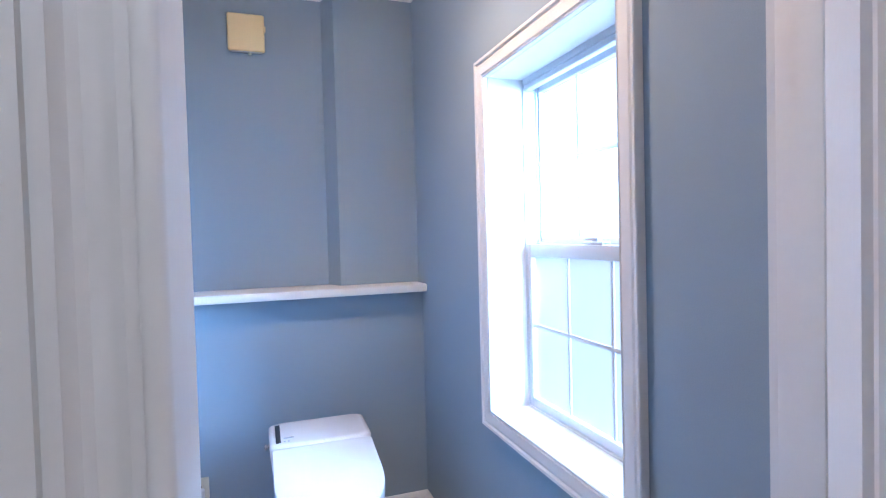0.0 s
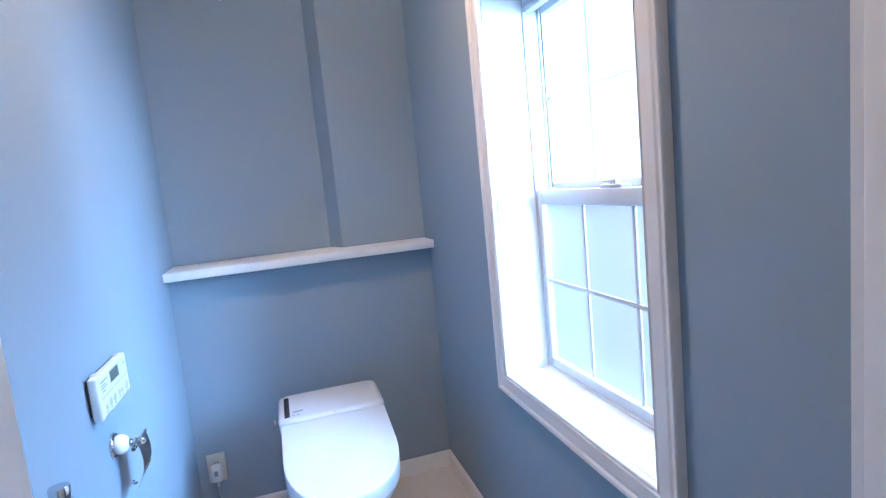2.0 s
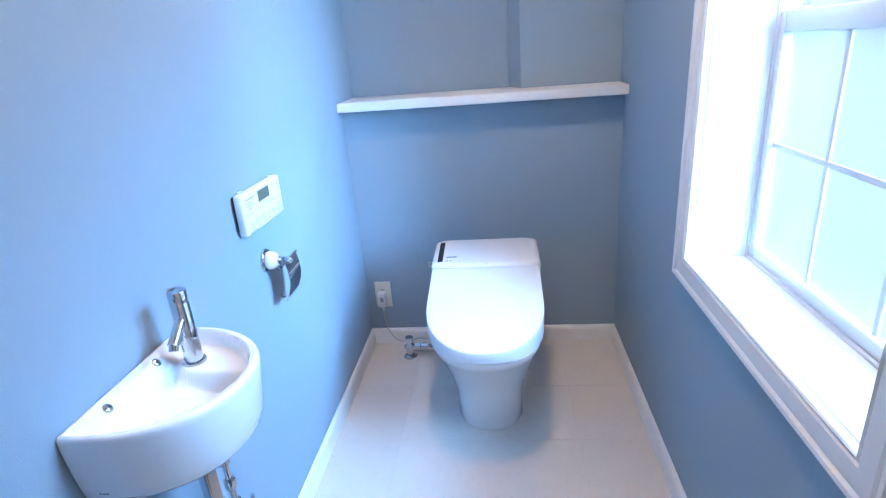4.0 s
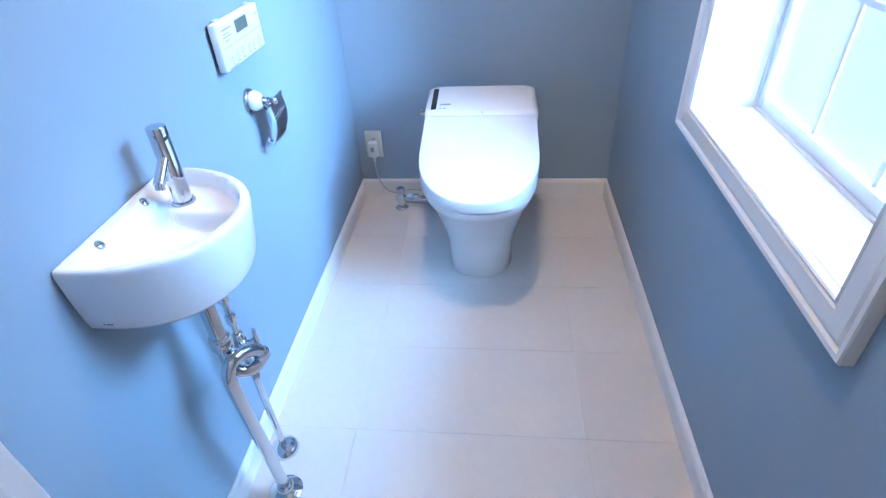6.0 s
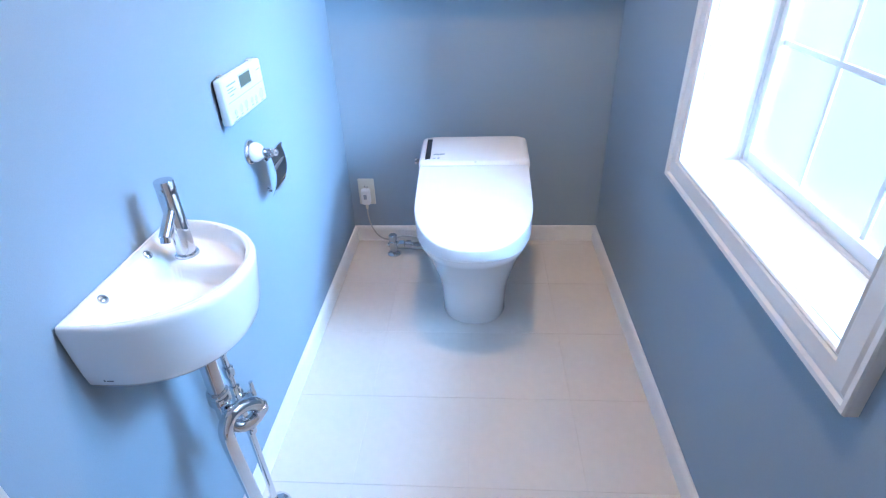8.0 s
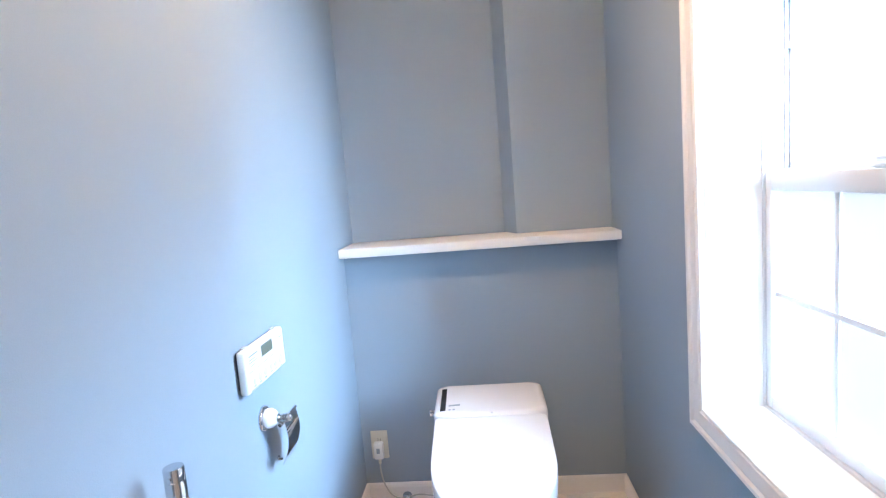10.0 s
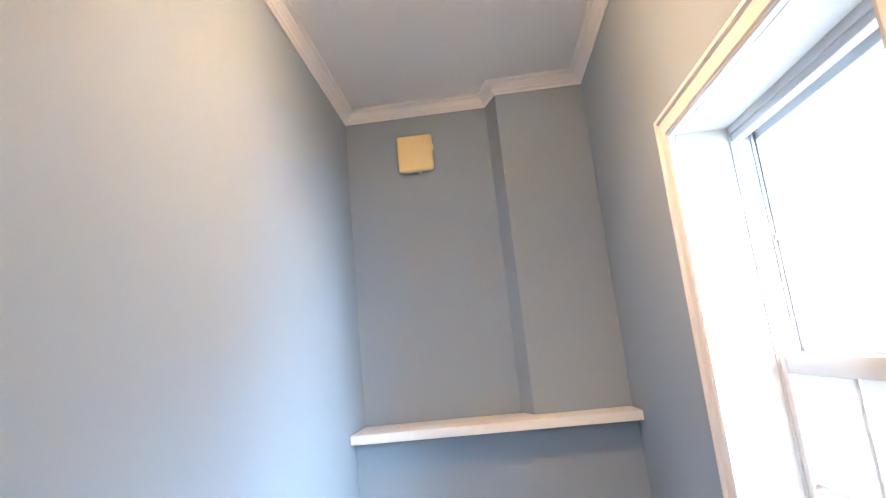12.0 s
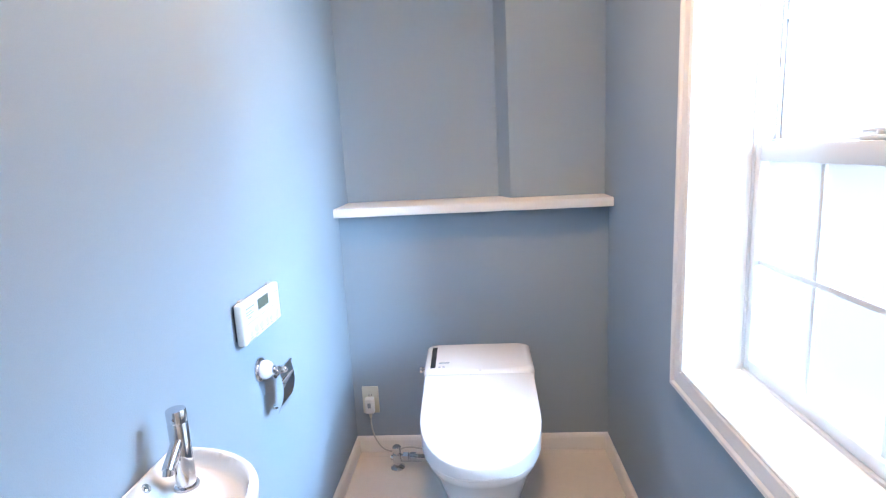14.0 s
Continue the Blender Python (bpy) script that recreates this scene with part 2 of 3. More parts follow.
box(bm, DOOR0 - 0.018, DOOR1 + 0.018, FRONT, HALL + 0.05, DOORH + 0.018, CEIL + 0.1)
wall("wall_south", bm, PAPER, "blue-grey papered wall round the doorway")
bm = bmesh.new()
box(bm, -0.9, DOOR0 - 0.018, HALL + 0.05, HALL, -0.06, CEIL + 0.1)
box(bm, DOOR1 + 0.018, 2.0, HALL + 0.05, HALL, -0.06, CEIL + 0.1)
box(bm, DOOR0 - 0.018, DOOR1 + 0.018, HALL + 0.05, HALL, DOORH + 0.018, CEIL + 0.1)
wall("wall_hall_north", bm, HALLPAPER, "pale papered hall wall round the doorway")
ceiling = part("ceiling", solid(0, W, FRONT, UP, CEIL, CEIL + 0.08), CEILING)
tagged(ceiling, "white papered ceiling", "ceiling", kind="structure")

# the hall that closes the place behind the camera
hall_floor = part("floor_hall", solid(-0.9, 2.0, -3.7, HALL + 0.002, -0.06, 0), OAK)
tagged(hall_floor, "brown wooden hall floor", "floor", kind="structure")
wall("wall_hall_south", solid(-0.9, 2.0, -3.8, -3.7, -0.06, CEIL + 0.1), HALLPAPER, "plain pale papered hall wall")
wall("wall_hall_west", solid(-1.0, -0.9, -3.8, HALL, -0.06, CEIL + 0.1), HALLPAPER, "plain pale papered hall wall")
wall("wall_hall_east", solid(2.0, 2.1, -3.8, HALL, -0.06, CEIL + 0.1), HALLPAPER, "plain pale papered hall wall")
hall_ceiling = part("ceiling_hall", solid(-0.9, 2.0, -3.7, HALL, CEIL, CEIL + 0.08), CEILING)
tagged(hall_ceiling, "white papered hall ceiling", "ceiling", kind="structure")

# ledge board over the low wall
ledge = part("ledge_board", solid(0.001, W - 0.001, -0.08, UP - 0.001, 1.0375, 1.072, 0.003), TRIM, smooth=True)
tagged(ledge, "white painted ledge board on the low wall", "shelf")

# skirting round the room
SKIRT = [(0, 0), (0.012, 0), (0.012, 0.055), (0.009, 0.066), (0.004, 0.072), (0, 0.072)]
skirt_path = [(DOOR0 - 0.075, FRONT, 0), (0, FRONT, 0), (0, 0, 0), (W, 0, 0), (W, FRONT, 0), (DOOR1 + 0.071, FRONT, 0)]
bm = moulding(bmesh.new(), skirt_path, (0, 0, 1), [(-u, v) for u, v in SKIRT])
tagged(part("baseboard", bm, TRIM), "white painted skirting board round the floor", "skirting", kind="structure")

# crown moulding
CROWN = [(0, 0), (0.004, -0.0), (0.006, 0.010), (0.012, 0.014), (0.014, 0.022), (0.026, 0.034), (0.030, 0.036), (0.032, 0.044), (0.044, 0.047), (0.046, 0.056), (0, 0.056)]
z = CEIL - 0.0555
crown_path = [(0, FRONT, z), (0, UP, z), (PILX - SPLAY, UP, z), (PILX, PILY, z), (W, PILY, z), (W, FRONT, z)]
bm = moulding(bmesh.new(), crown_path, (0, 0, 1), [(-u, v) for u, v in CROWN], closed=True)
tagged(part("trim_crown", bm, TRIM, smooth=True, sharp=25), "white crown moulding under the ceiling", "moulding", kind="structure")

# ---- the window ----
backdrop = part("backdrop", solid(4.2, 4.3, -7.0, 5.0, -2.0, 5.5), SKYGLOW)
tagged(backdrop, "pale bright sky far outside the window", "sky", kind="structure")
window = thing("window_1", "white double-hung sash window with a deep white reveal", "window", kind="structure", at=(W, -1.14, WZ0))
CASING = [(-0.012, -0.0), (-0.012, 0.014), (-0.009, 0.017), (-0.006, 0.014), (-0.003, 0.014), (0.0, 0.018), (0.029, 0.018), (0.034, 0.015), (0.038, 0.015), (0.042, 0.021), (0.050, 0.022), (0.052, 0.019), (0.052, 0)]


def casing_loop(x, y0, y1, z0, z1):
    return [(x, y0, z0), (x, y1, z0), (x, y1, z1), (x, y0, z1)]


def local(bm, ob):
    bmesh.ops.translate(bm, verts=bm.verts, vec=-ob.location)
    return bm


# casing on the wall: seen from the room, going round so that u points outwards
bm = moulding(bmesh.new(), casing_loop(W, WY0, WY1, WZ0, WZ1), (-1, 0, 0), CASING, closed=True)
part("casing", local(bm, window), TRIM, window, "moulded white casing", smooth=True, sharp=25)
FX = W + 0.127                # room side of the vinyl frame
bm = bmesh.new()
box(bm, W + 0.002, FX, WY0 + 0.0005, WY1 - 0.0005, WZ0 + 0.0005, WZ0 + 0.012)
part("window_sill", local(bm, window), TRIM, window, "white sill board")
for y0, y1 in ((WY0 + 0.0005, WY0 + 0.012), (WY1 - 0.012, WY1 - 0.0005)):
    part("reveal_board", local(solid(W + 0.002, FX, y0, y1, WZ0 + 0.012, WZ1 - 0.012), window), TRIM, window)
part("head_board", local(solid(W + 0.002, FX, WY0 + 0.0005, WY1 - 0.0005, WZ1 - 0.012, WZ1 - 0.0005), window), TRIM, window)


def frame_ring(x0, x1, y0, y1, z0, z1, side, bottom, top, bevel=0.003):
    bm = bmesh.new()
    box(bm, x0, x1, y0, y0 + side, z0, z1, bevel)
    box(bm, x0, x1, y1 - side, y1, z0, z1, bevel)
    box(bm, x0 + 0.001, x1 - 0.001, y0 + side - 0.002, y1 - side + 0.002, z0, z0 + bottom, bevel)
    box(bm, x0 + 0.001, x1 - 0.001, y0 + side - 0.002, y1 - side + 0.002, z1 - top, z1, bevel)
    return bm


# outer frame with its tracks
GY0, GY1 = -1.468, -0.835     # glass edges, lower sash
UY0, UY1 = -1.480, -0.823     # upper sash
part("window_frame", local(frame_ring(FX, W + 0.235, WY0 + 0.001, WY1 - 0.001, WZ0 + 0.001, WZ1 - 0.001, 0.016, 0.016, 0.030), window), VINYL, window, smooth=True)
for y in (WY0 + 0.017, WY1 - 0.017 - 0.004):
    part("sash_track", local(solid(FX + 0.048, FX + 0.054, y, y + 0.004, WZ0 + 0.016, WZ1 - 0.03), window), VINYL, window)
part("head_stop", local(solid(FX + 0.004, FX + 0.03, WY0 + 0.017, WY1 - 0.017, WZ1 - 0.05, WZ1 - 0.031, 0.003), window), VINYL, window, smooth=True)


def sash(name, x0, x1, gy0, gy1, z0, z1, side, bottom, top, glass_mat, bar_mat, label):
    y0, y1 = gy0 - side, gy1 + side
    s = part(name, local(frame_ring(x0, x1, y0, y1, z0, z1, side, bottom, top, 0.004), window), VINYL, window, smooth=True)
    gx = (x0 + x1) / 2
    gz0, gz1 = z0 + bottom, z1 - top
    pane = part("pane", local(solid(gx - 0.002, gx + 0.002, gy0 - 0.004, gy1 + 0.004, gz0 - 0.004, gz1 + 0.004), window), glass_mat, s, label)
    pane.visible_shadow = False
    for k in (1, 2):
        y = gy1 + (gy0 - gy1) * k / 3 + 0.008 - 0.002 * k
        part("glazing_bar", local(solid(gx - 0.009, gx - 0.003, y - 0.0065, y + 0.0065, gz0 - 0.002, gz1 + 0.002, 0.002), window), bar_mat, s)
    zm = (gz0 + gz1) / 2 + 0.004
    part("glazing_bar", local(solid(gx - 0.0095, gx - 0.0035, gy0 - 0.002, gy1 + 0.002, zm - 0.0065, zm + 0.0065, 0.002), window), bar_mat, s)
    return s


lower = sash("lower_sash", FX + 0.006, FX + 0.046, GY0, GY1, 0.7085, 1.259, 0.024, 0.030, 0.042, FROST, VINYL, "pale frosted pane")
upper = sash("upper_sash", FX + 0.056, FX + 0.090, UY0, UY1, 1.236, 1.797, 0.012, 0.042, 0.026, GLASS, GRILLE, "clear pane")
# cam lock on the meeting rail
bm = bmesh.new()
box(bm, FX + 0.010, FX + 0.040, -1.225, -1.135, 1.259, 1.268, 0.003)
lathe(bm, [(0.013, 1.268), (0.014, 1.274), (0.011, 1.281), (0.0, 1.282)], Matrix.Translation((FX + 0.025, -1.18, 0)), 20)
box(bm, FX + 0.012, FX + 0.022, -1.20, -1.14, 1.272, 1.279, 0.003)
part("sash_lock", local(bm, window), VINYL, lower, smooth=True)
for y in (-1.40, -0.875):
    part("tilt_latch", local(solid(FX + 0.012, FX + 0.030, y - 0.012, y + 0.012, 1.259, 1.264, 0.002), window), VINYL, lower)
part("vent_stop", local(solid(FX + 0.050, FX + 0.0565, UY1 - 0.002, UY1 + 0.006, 1.521, 1.535, 0.001), window), GREYPLASTIC, upper)

# ---- the doorway and the door ----
doorway = thing("door_frame", "white painted door frame with moulded casings", "door frame", kind="structure", at=(DOOR0, HALL, 0))
STOP = HALL + 0.056           # where the rebate for the leaf begins
for side, x0, x1 in ((1, DOOR0 - 0.018, DOOR0), (-1, DOOR1 + 0.018, DOOR1)):
    bm = bmesh.new()
    if side > 0:
        box(bm, x0, x1, HALL - 0.019, FRONT + 0.004, 0, DOORH, 0.006, 4)
    else:
        box(bm, x1, x0, STOP, FRONT + 0.004, 0, DOORH, 0.002)
        box(bm, x1 + 0.016, x0, HALL - 0.004, STOP, 0, DOORH)
    part("jamb", local(bm, doorway), TRIM, doorway, smooth=True)
bm = bmesh.new()
box(bm, DOOR0 - 0.018, DOOR1 + 0.018, STOP, FRONT + 0.004, DOORH, DOORH + 0.018)
box(bm, DOOR0 - 0.018, DOOR1 + 0.018, HALL - 0.004, STOP, DOORH + 0.013, DOORH + 0.018)
part("head_jamb", local(bm, doorway), TRIM, doorway)
ROOMCASE = [(0, 0), (0, 0.018), (0.003, 0.020), (0.045, 0.020), (0.05, 0.016), (0.066, 0.014), (0.066, 0)]
HALLCASE = [(0, 0), (0, 0.008), (0.002, 0.011), (0.008, 0.0135), (0.015, 0.0135), (0.022, 0.010), (0.029, 0.0065), (0.036, 0.0055), (0.043, 0.008), (0.048, 0.013), (0.050, 0.018), (0.059, 0.0185), (0.0605, 0.0135), (0.063, 0.0135), (0.0645, 0.0185), (0.086, 0.018), (0.088, 0.014), (0.088, 0)]
a, b = DOOR0 - 0.003, DOOR1 + 0.003
bm = moulding(bmesh.new(), [(a, FRONT, 0), (a, FRONT, DOORH + 0.003), (b, FRONT, DOORH + 0.003), (b, FRONT, 0)], (0, 1, 0), [(-u, v) for u, v in ROOMCASE])
part("casing", local(bm, doorway), TRIM, doorway)
a, b = DOOR0 - 0.011, DOOR1 + 0.0175
bm = moulding(bmesh.new(), [(a, HALL, 0), (a, HALL, DOORH + 0.012), (b, HALL, DOORH + 0.012), (b, HALL, 0)], (0, -1, 0), HALLCASE)
part("casing", local(bm, doorway), TRIM, doorway, smooth=True, sharp=25)

door = thing("door_1", "white panelled door standing ajar into the hall", "door", kind="structure")
LEAF, THICK, LH = 0.66, 0.036, 2.0
core = solid(0.004, LEAF, 0.007, THICK - 0.007, 0.012, LH)
part("leaf", core, TRIM, door)
STILE = 0.135
for u0, u1 in ((0, STILE), (LEAF - STILE, LEAF)):
    part("stile", solid(u0, u1, 0, THICK, 0.01, LH, 0.0015), TRIM, door)
for z0, z1 in ((0.01, 0.22), (0.80, 0.95), (LH - 0.13, LH)):
    part("rail", solid(STILE, LEAF - STILE, 0.0002, THICK - 0.0002, z0, z1), TRIM, door)
PANELMOULD = [(0, 0), (0.006, 0.004), (0.012, 0.004), (0.018, -0.002), (0.026, -0.003), (0.032, -0.007), (0, -0.007)]
for z0, z1 in ((0.22, 0.80), (0.95, LH - 0.13)):
    bm = moulding(bmesh.new(), [(STILE, 0, z0), (LEAF - STILE, 0, z0), (LEAF - STILE, 0, z1), (STILE, 0, z1)], (0, -1, 0), PANELMOULD, closed=True)
    part("panel_moulding", bm, TRIM, door, smooth=True, sharp=25)
door.matrix_basis = pose(0.873, -2.055, 0, 0, 0, 225)


def hinge(zc):
    h = thing("door_hinge", "grey steel butt hinge on the white door jamb", "hinge", group="door hinges")
    jx = DOOR1 + 0.016
    part("leaf_plate", solid(jx - 0.0025, jx - 0.0002, HALL + 0.003, STOP - 0.001, zc - 0.05, zc + 0.05, 0.0008), STEEL, h)
    for dz in (-0.036, 0.0, 0.036):
        m = Matrix.Translation((jx - 0.0025, HALL + 0.018, zc + dz)) @ pose(0, 0, 0, 0, -90, 0)
        part("screw", lathe(bmesh.new(), [(0.004, 0), (0.0038, 0.0008), (0.0, 0.001)], m, 12), CHROME, h)
    return h


for zc in (1.07, 0.2, 1.82):
    hinge(zc)
# ---- ceiling lamps ----
def downlight(x, y, glow_mat):
    d = thing("downlight", "small round ceiling downlight out of view, lit warm", "ceiling lamp", group="downlights", at=(x, y, CEIL))
    part("ring", lathe(bmesh.new(), [(0.040, -0.0005), (0.052, -0.0005), (0.052, -0.005), (0.048, -0.008), (0.041, -0.005)], None, 40), TRIM, d, smooth=True)
    part("lens", lathe(bmesh.new(), [(0.0395, -0.001), (0.0395, -0.010), (0.036, -0.018), (0.026, -0.025), (0.0, -0.028)], None, 32), glow_mat, d, "glowing lens", smooth=True)
    return d


downlight(0.542, -1.07, BULB)
# Added fixture, unseen; carries the fill lamp of the hall.
downlight(0.15, -3.3, HALLFILL)


# ---- toilet ----
def d_outline(cx, half, yf, yb, nose=1.12, corner=0.03, n=20):
    """A rounded outline: half an ellipse in front, straight flanks, rounded back corners."""
    pts = []
    yc = min(yf + half * nose, yb - corner - 0.01)
    for i in range(n + 1):
        a = math.pi * i / n
        pts.append((cx + half * math.copysign(abs(math.cos(a)) ** 0.86, math.cos(a)), yc - (yc - yf) * math.sin(a) ** 0.95))
    for i in range(7):
        a = math.pi - math.pi / 2 * i / 6
        pts.append((cx - half + corner + corner * math.cos(a), yb - corner + corner * math.sin(a)))
    for i in range(7):
        a = math.pi / 2 - math.pi / 2 * i / 6
        pts.append((cx + half - corner + corner * math.cos(a), yb - corner + corner * math.sin(a)))
    return pts


def toilet():
    cx = 0.542
    t = thing("toilet", "white tankless shower toilet with its lid closed, on the tiled floor", "toilet", at=(cx, -0.4, 0))

    def skin(sections):
        return local(rings(bmesh.new(), [[(x, y, z) for x, y in d_outline(cx, h, f, b, nz, c)] for z, h, f, b, nz, c in sections]), t)

    part("bowl", skin([(0.0, 0.113, -0.597, -0.10, 1.1, 0.03), (0.004, 0.115, -0.599, -0.10, 1.1, 0.03), (0.06, 0.114, -0.600, -0.10, 1.1, 0.03), (0.13, 0.121, -0.615, -0.10, 1.1, 0.03),
                       (0.19, 0.134, -0.645, -0.10, 1.12, 0.03), (0.25, 0.150, -0.685, -0.10, 1.15, 0.03), (0.30, 0.163, -0.724, -0.10, 1.2, 0.03), (0.34, 0.172, -0.758, -0.11, 1.2, 0.03),
                       (0.366, 0.177, -0.782, -0.12, 1.2, 0.03), (0.384, 0.179, -0.790, -0.12, 1.2, 0.03), (0.388, 0.177, -0.788, -0.12, 1.2, 0.03)]), CERAMIC, t, smooth=True)
    # Seat coloured grey to put in the shade of the gap under the lid.
    part("seat", skin([(0.388, 0.173, -0.784, -0.30, 1.2, 0.02), (0.3985, 0.173, -0.784, -0.30, 1.2, 0.02)]), GREYPLASTIC, t, smooth=True)

    def lid_section(dz, grow):
        out = []
        for x, y in d_outline(cx, 0.183 + grow, -0.810 - grow, -0.412, 1.15, 0.012):
            s = (y + 0.412) / -0.40
            top = 0.529 - 0.082 * s - 0.018 * s * s
            bow = 0.006 * (1 - ((x - cx) / 0.19) ** 2)
            out.append((x, y, max(0.402, top + dz + bow) if dz > -0.09 else 0.399))
        return out

    bm = rings(bmesh.new(), [lid_section(-0.10, -0.003), lid_section(-0.030, 0.0), lid_section(-0.0045, 0.0), lid_section(-0.0018, -0.0006), lid_section(-0.0004, -0.002), lid_section(0, -0.0042)])
    part("lid", local(bm, t), PLASTIC, t, smooth=True, sharp=55)

    def unit_section(inset, dz, low=None):
        out = []
        for x, y in d_outline(cx, 0.191 - inset, -0.409 + inset, -0.165 - inset, 0.22, 0.035):
            s = (y + 0.409) / 0.20
            top = 0.529 + 0.030 * s - 0.016 * max(0, s - 0.6) ** 2 * 4 + 0.007 * (1 - ((x - cx) / 0.19) ** 2)
            out.append((x, y, low if low is not None else top + dz))
        return out

    bm = rings(bmesh.new(), [unit_section(0.016, 0, 0.372), unit_section(0.008, 0, 0.42), unit_section(0.001, -0.05), unit_section(0.0, -0.016), unit_section(0.003, -0.006), unit_section(0.010, -0.001), unit_section(0.02, 0.0)])
    part("rear_unit", local(bm, t), PLASTIC, t, smooth=True, sharp=55)

    def on_top(x0, x1, y0, y1, lift):
        bm = bmesh.new()
        f = lambda x, y: 0.529 + 0.030 * (y + 0.409) / 0.20 + 0.007 * (1 - ((x - cx) / 0.19) ** 2)
        lo = [(x0, y0, f(x0, y0) - 0.002), (x1, y0, f(x1, y0) - 0.002), (x1, y1, f(x1, y1) - 0.002), (x0, y1, f(x0, y1) - 0.002)]
        return local(rings(bm, [lo, [(x, y, zz + 0.002 + lift) for x, y, zz in lo]]), t)

    part("sensor_window", on_top(0.374, 0.392, -0.372, -0.235, 0.0012), BLACK, t, "black glossy sensor strip")
    for x0, x1, y0, y1 in ((0.402, 0.440, -0.345, -0.340), (0.402, 0.410, -0.372, -0.366), (0.416, 0.424, -0.372, -0.366)):
        part("printed_mark", on_top(x0, x1, y0, y1, 0.0009), INK, t)
    part("lid_button", local(lathe(bmesh.new(), [(0.004, 0.530), (0.004, 0.5375), (0.0, 0.538)], Matrix.Translation((cx + 0.005, -0.398, 0)), 14), t), GREYPLASTIC, t)
    m = Matrix.Translation((0.3520, -0.325, 0.512)) @ pose(0, 0, 0, 0, -90, 0)
    knob = part("flush_knob", local(lathe(bmesh.new(), [(0.011, 0), (0.011, 0.004), (0.007, 0.006), (0.007, 0.009), (0.012, 0.011), (0.012, 0.018), (0.009, 0.020), (0.0, 0.020)], m, 24), t), CHROME, t, "chrome flush knob", smooth=True)
    return t


toilet()


# ---- socket, plug and water valve beside the toilet ----
def wall_socket():
    s = thing("wall_socket", "ivory wall socket plate low on the papered wall", "socket", at=(0.072, 0, 0.243))
    part("plate", local(solid(0.037, 0.107, -0.008, -0.0002, 0.183, 0.303, 0.003), s), SOCKET, s, smooth=True)
    part("insert", local(solid(0.059, 0.085, -0.0095, -0.008, 0.20, 0.286, 0.001), s), SOCKET, s)
    part("slot", local(solid(0.066, 0.068, -0.0100, -0.0094, 0.262, 0.272), s), DARK, s)
    part("slot", local(solid(0.076, 0.078, -0.0100, -0.0094, 0.262, 0.272), s), DARK, s)
    return s


def power_plug():
    p = thing("power_plug", "white plug with a grey cord running behind the toilet", "plug", at=(0.07, -0.02, 0.225))
    part("plug_body", local(solid(0.052, 0.090, -0.042, -0.0101, 0.195, 0.262, 0.006, 3), p), REMOTE, p, smooth=True)
    part("test_button", local(solid(0.064, 0.078, -0.0435, -0.042, 0.222, 0.244, 0.001), p), INK, p)
    part("strain_relief", local(lathe(bmesh.new(), [(0.007, 0.195), (0.0055, 0.175), (0.004, 0.17)], Matrix.Translation((0.071, -0.026, 0)), 14), p), SOCKET, p)
    pts = [(0.071, -0.026, 0.172), (0.072, -0.030, 0.14), (0.085, -0.040, 0.09), (0.118, -0.055, 0.048), (0.165, -0.060, 0.034), (0.23, -0.066, 0.055), (0.33, -0.10, 0.060), (0.432, -0.14, 0.075)]
    part("cord", local(tube(bmesh.new(), pts, 0.0032, 10), p), CABLE, p, smooth=True)
    return p


def stop_valve():
    v = thing("stop_valve", "chrome floor stop valve feeding the toilet", "valve", at=(0.19, -0.125, 0))
    at = Matrix.Translation((0.19, -0.125, 0))
    part("floor_flange", local(lathe(bmesh.new(), [(0.030, 0.0), (0.030, 0.004), (0.022, 0.010), (0.012, 0.013), (0.012, 0.03)], at, 28), v), CHROME, v, smooth=True)
    part("valve_body", local(lathe(bmesh.new(), [(0.012, 0.022), (0.018, 0.027), (0.018, 0.062), (0.014, 0.066), (0.014, 0.072), (0.018, 0.074), (0.018, 0.092), (0.014, 0.096), (0.0, 0.096)], at, 28), v), CHROME, v, smooth=True)
    side = Matrix.Translation((0.19, -0.125, 0.050)) @ pose(0, 0, 0, 0, 90, 0)
    part("union_nut", local(lathe(bmesh.new(), [(0.011, 0.010), (0.011, 0.024), (0.018, 0.026), (0.018, 0.048), (0.012, 0.050), (0.012, 0.056)], side, 6), v), CHROME, v)
    part("strainer", local(lathe(bmesh.new(), [(0.014, 0.054), (0.016, 0.056), (0.016, 0.078), (0.009, 0.080), (0.009, 0.086)], side, 24), v), CHROME, v, smooth=True)
    back = Matrix.Translation((0.19, -0.125, 0.045)) @ pose(0, 0, 0, 0, -90, 0)
    part("spindle_cap", local(lathe(bmesh.new(), [(0.010, 0.014), (0.010, 0.024), (0.007, 0.027), (0.0, 0.027)], back, 20), v), CHROME, v, smooth=True)
    part("hose", local(tube(bmesh.new(), [(0.272, -0.125, 0.050), (0.32, -0.128, 0.050), (0.38, -0.135, 0.052), (0.431, -0.14, 0.052)], 0.0075, 12), v), STEEL, v, smooth=True)
    part("drain_hose", local(tube(bmesh.new(), [(0.205, -0.125, 0.030), (0.26, -0.120, 0.026), (0.34, -0.125, 0.026), (0.431, -0.13, 0.028)], 0.006, 12), v), CABLE, v, smooth=True)
    return v


wall_socket()
power_plug()
stop_valve()


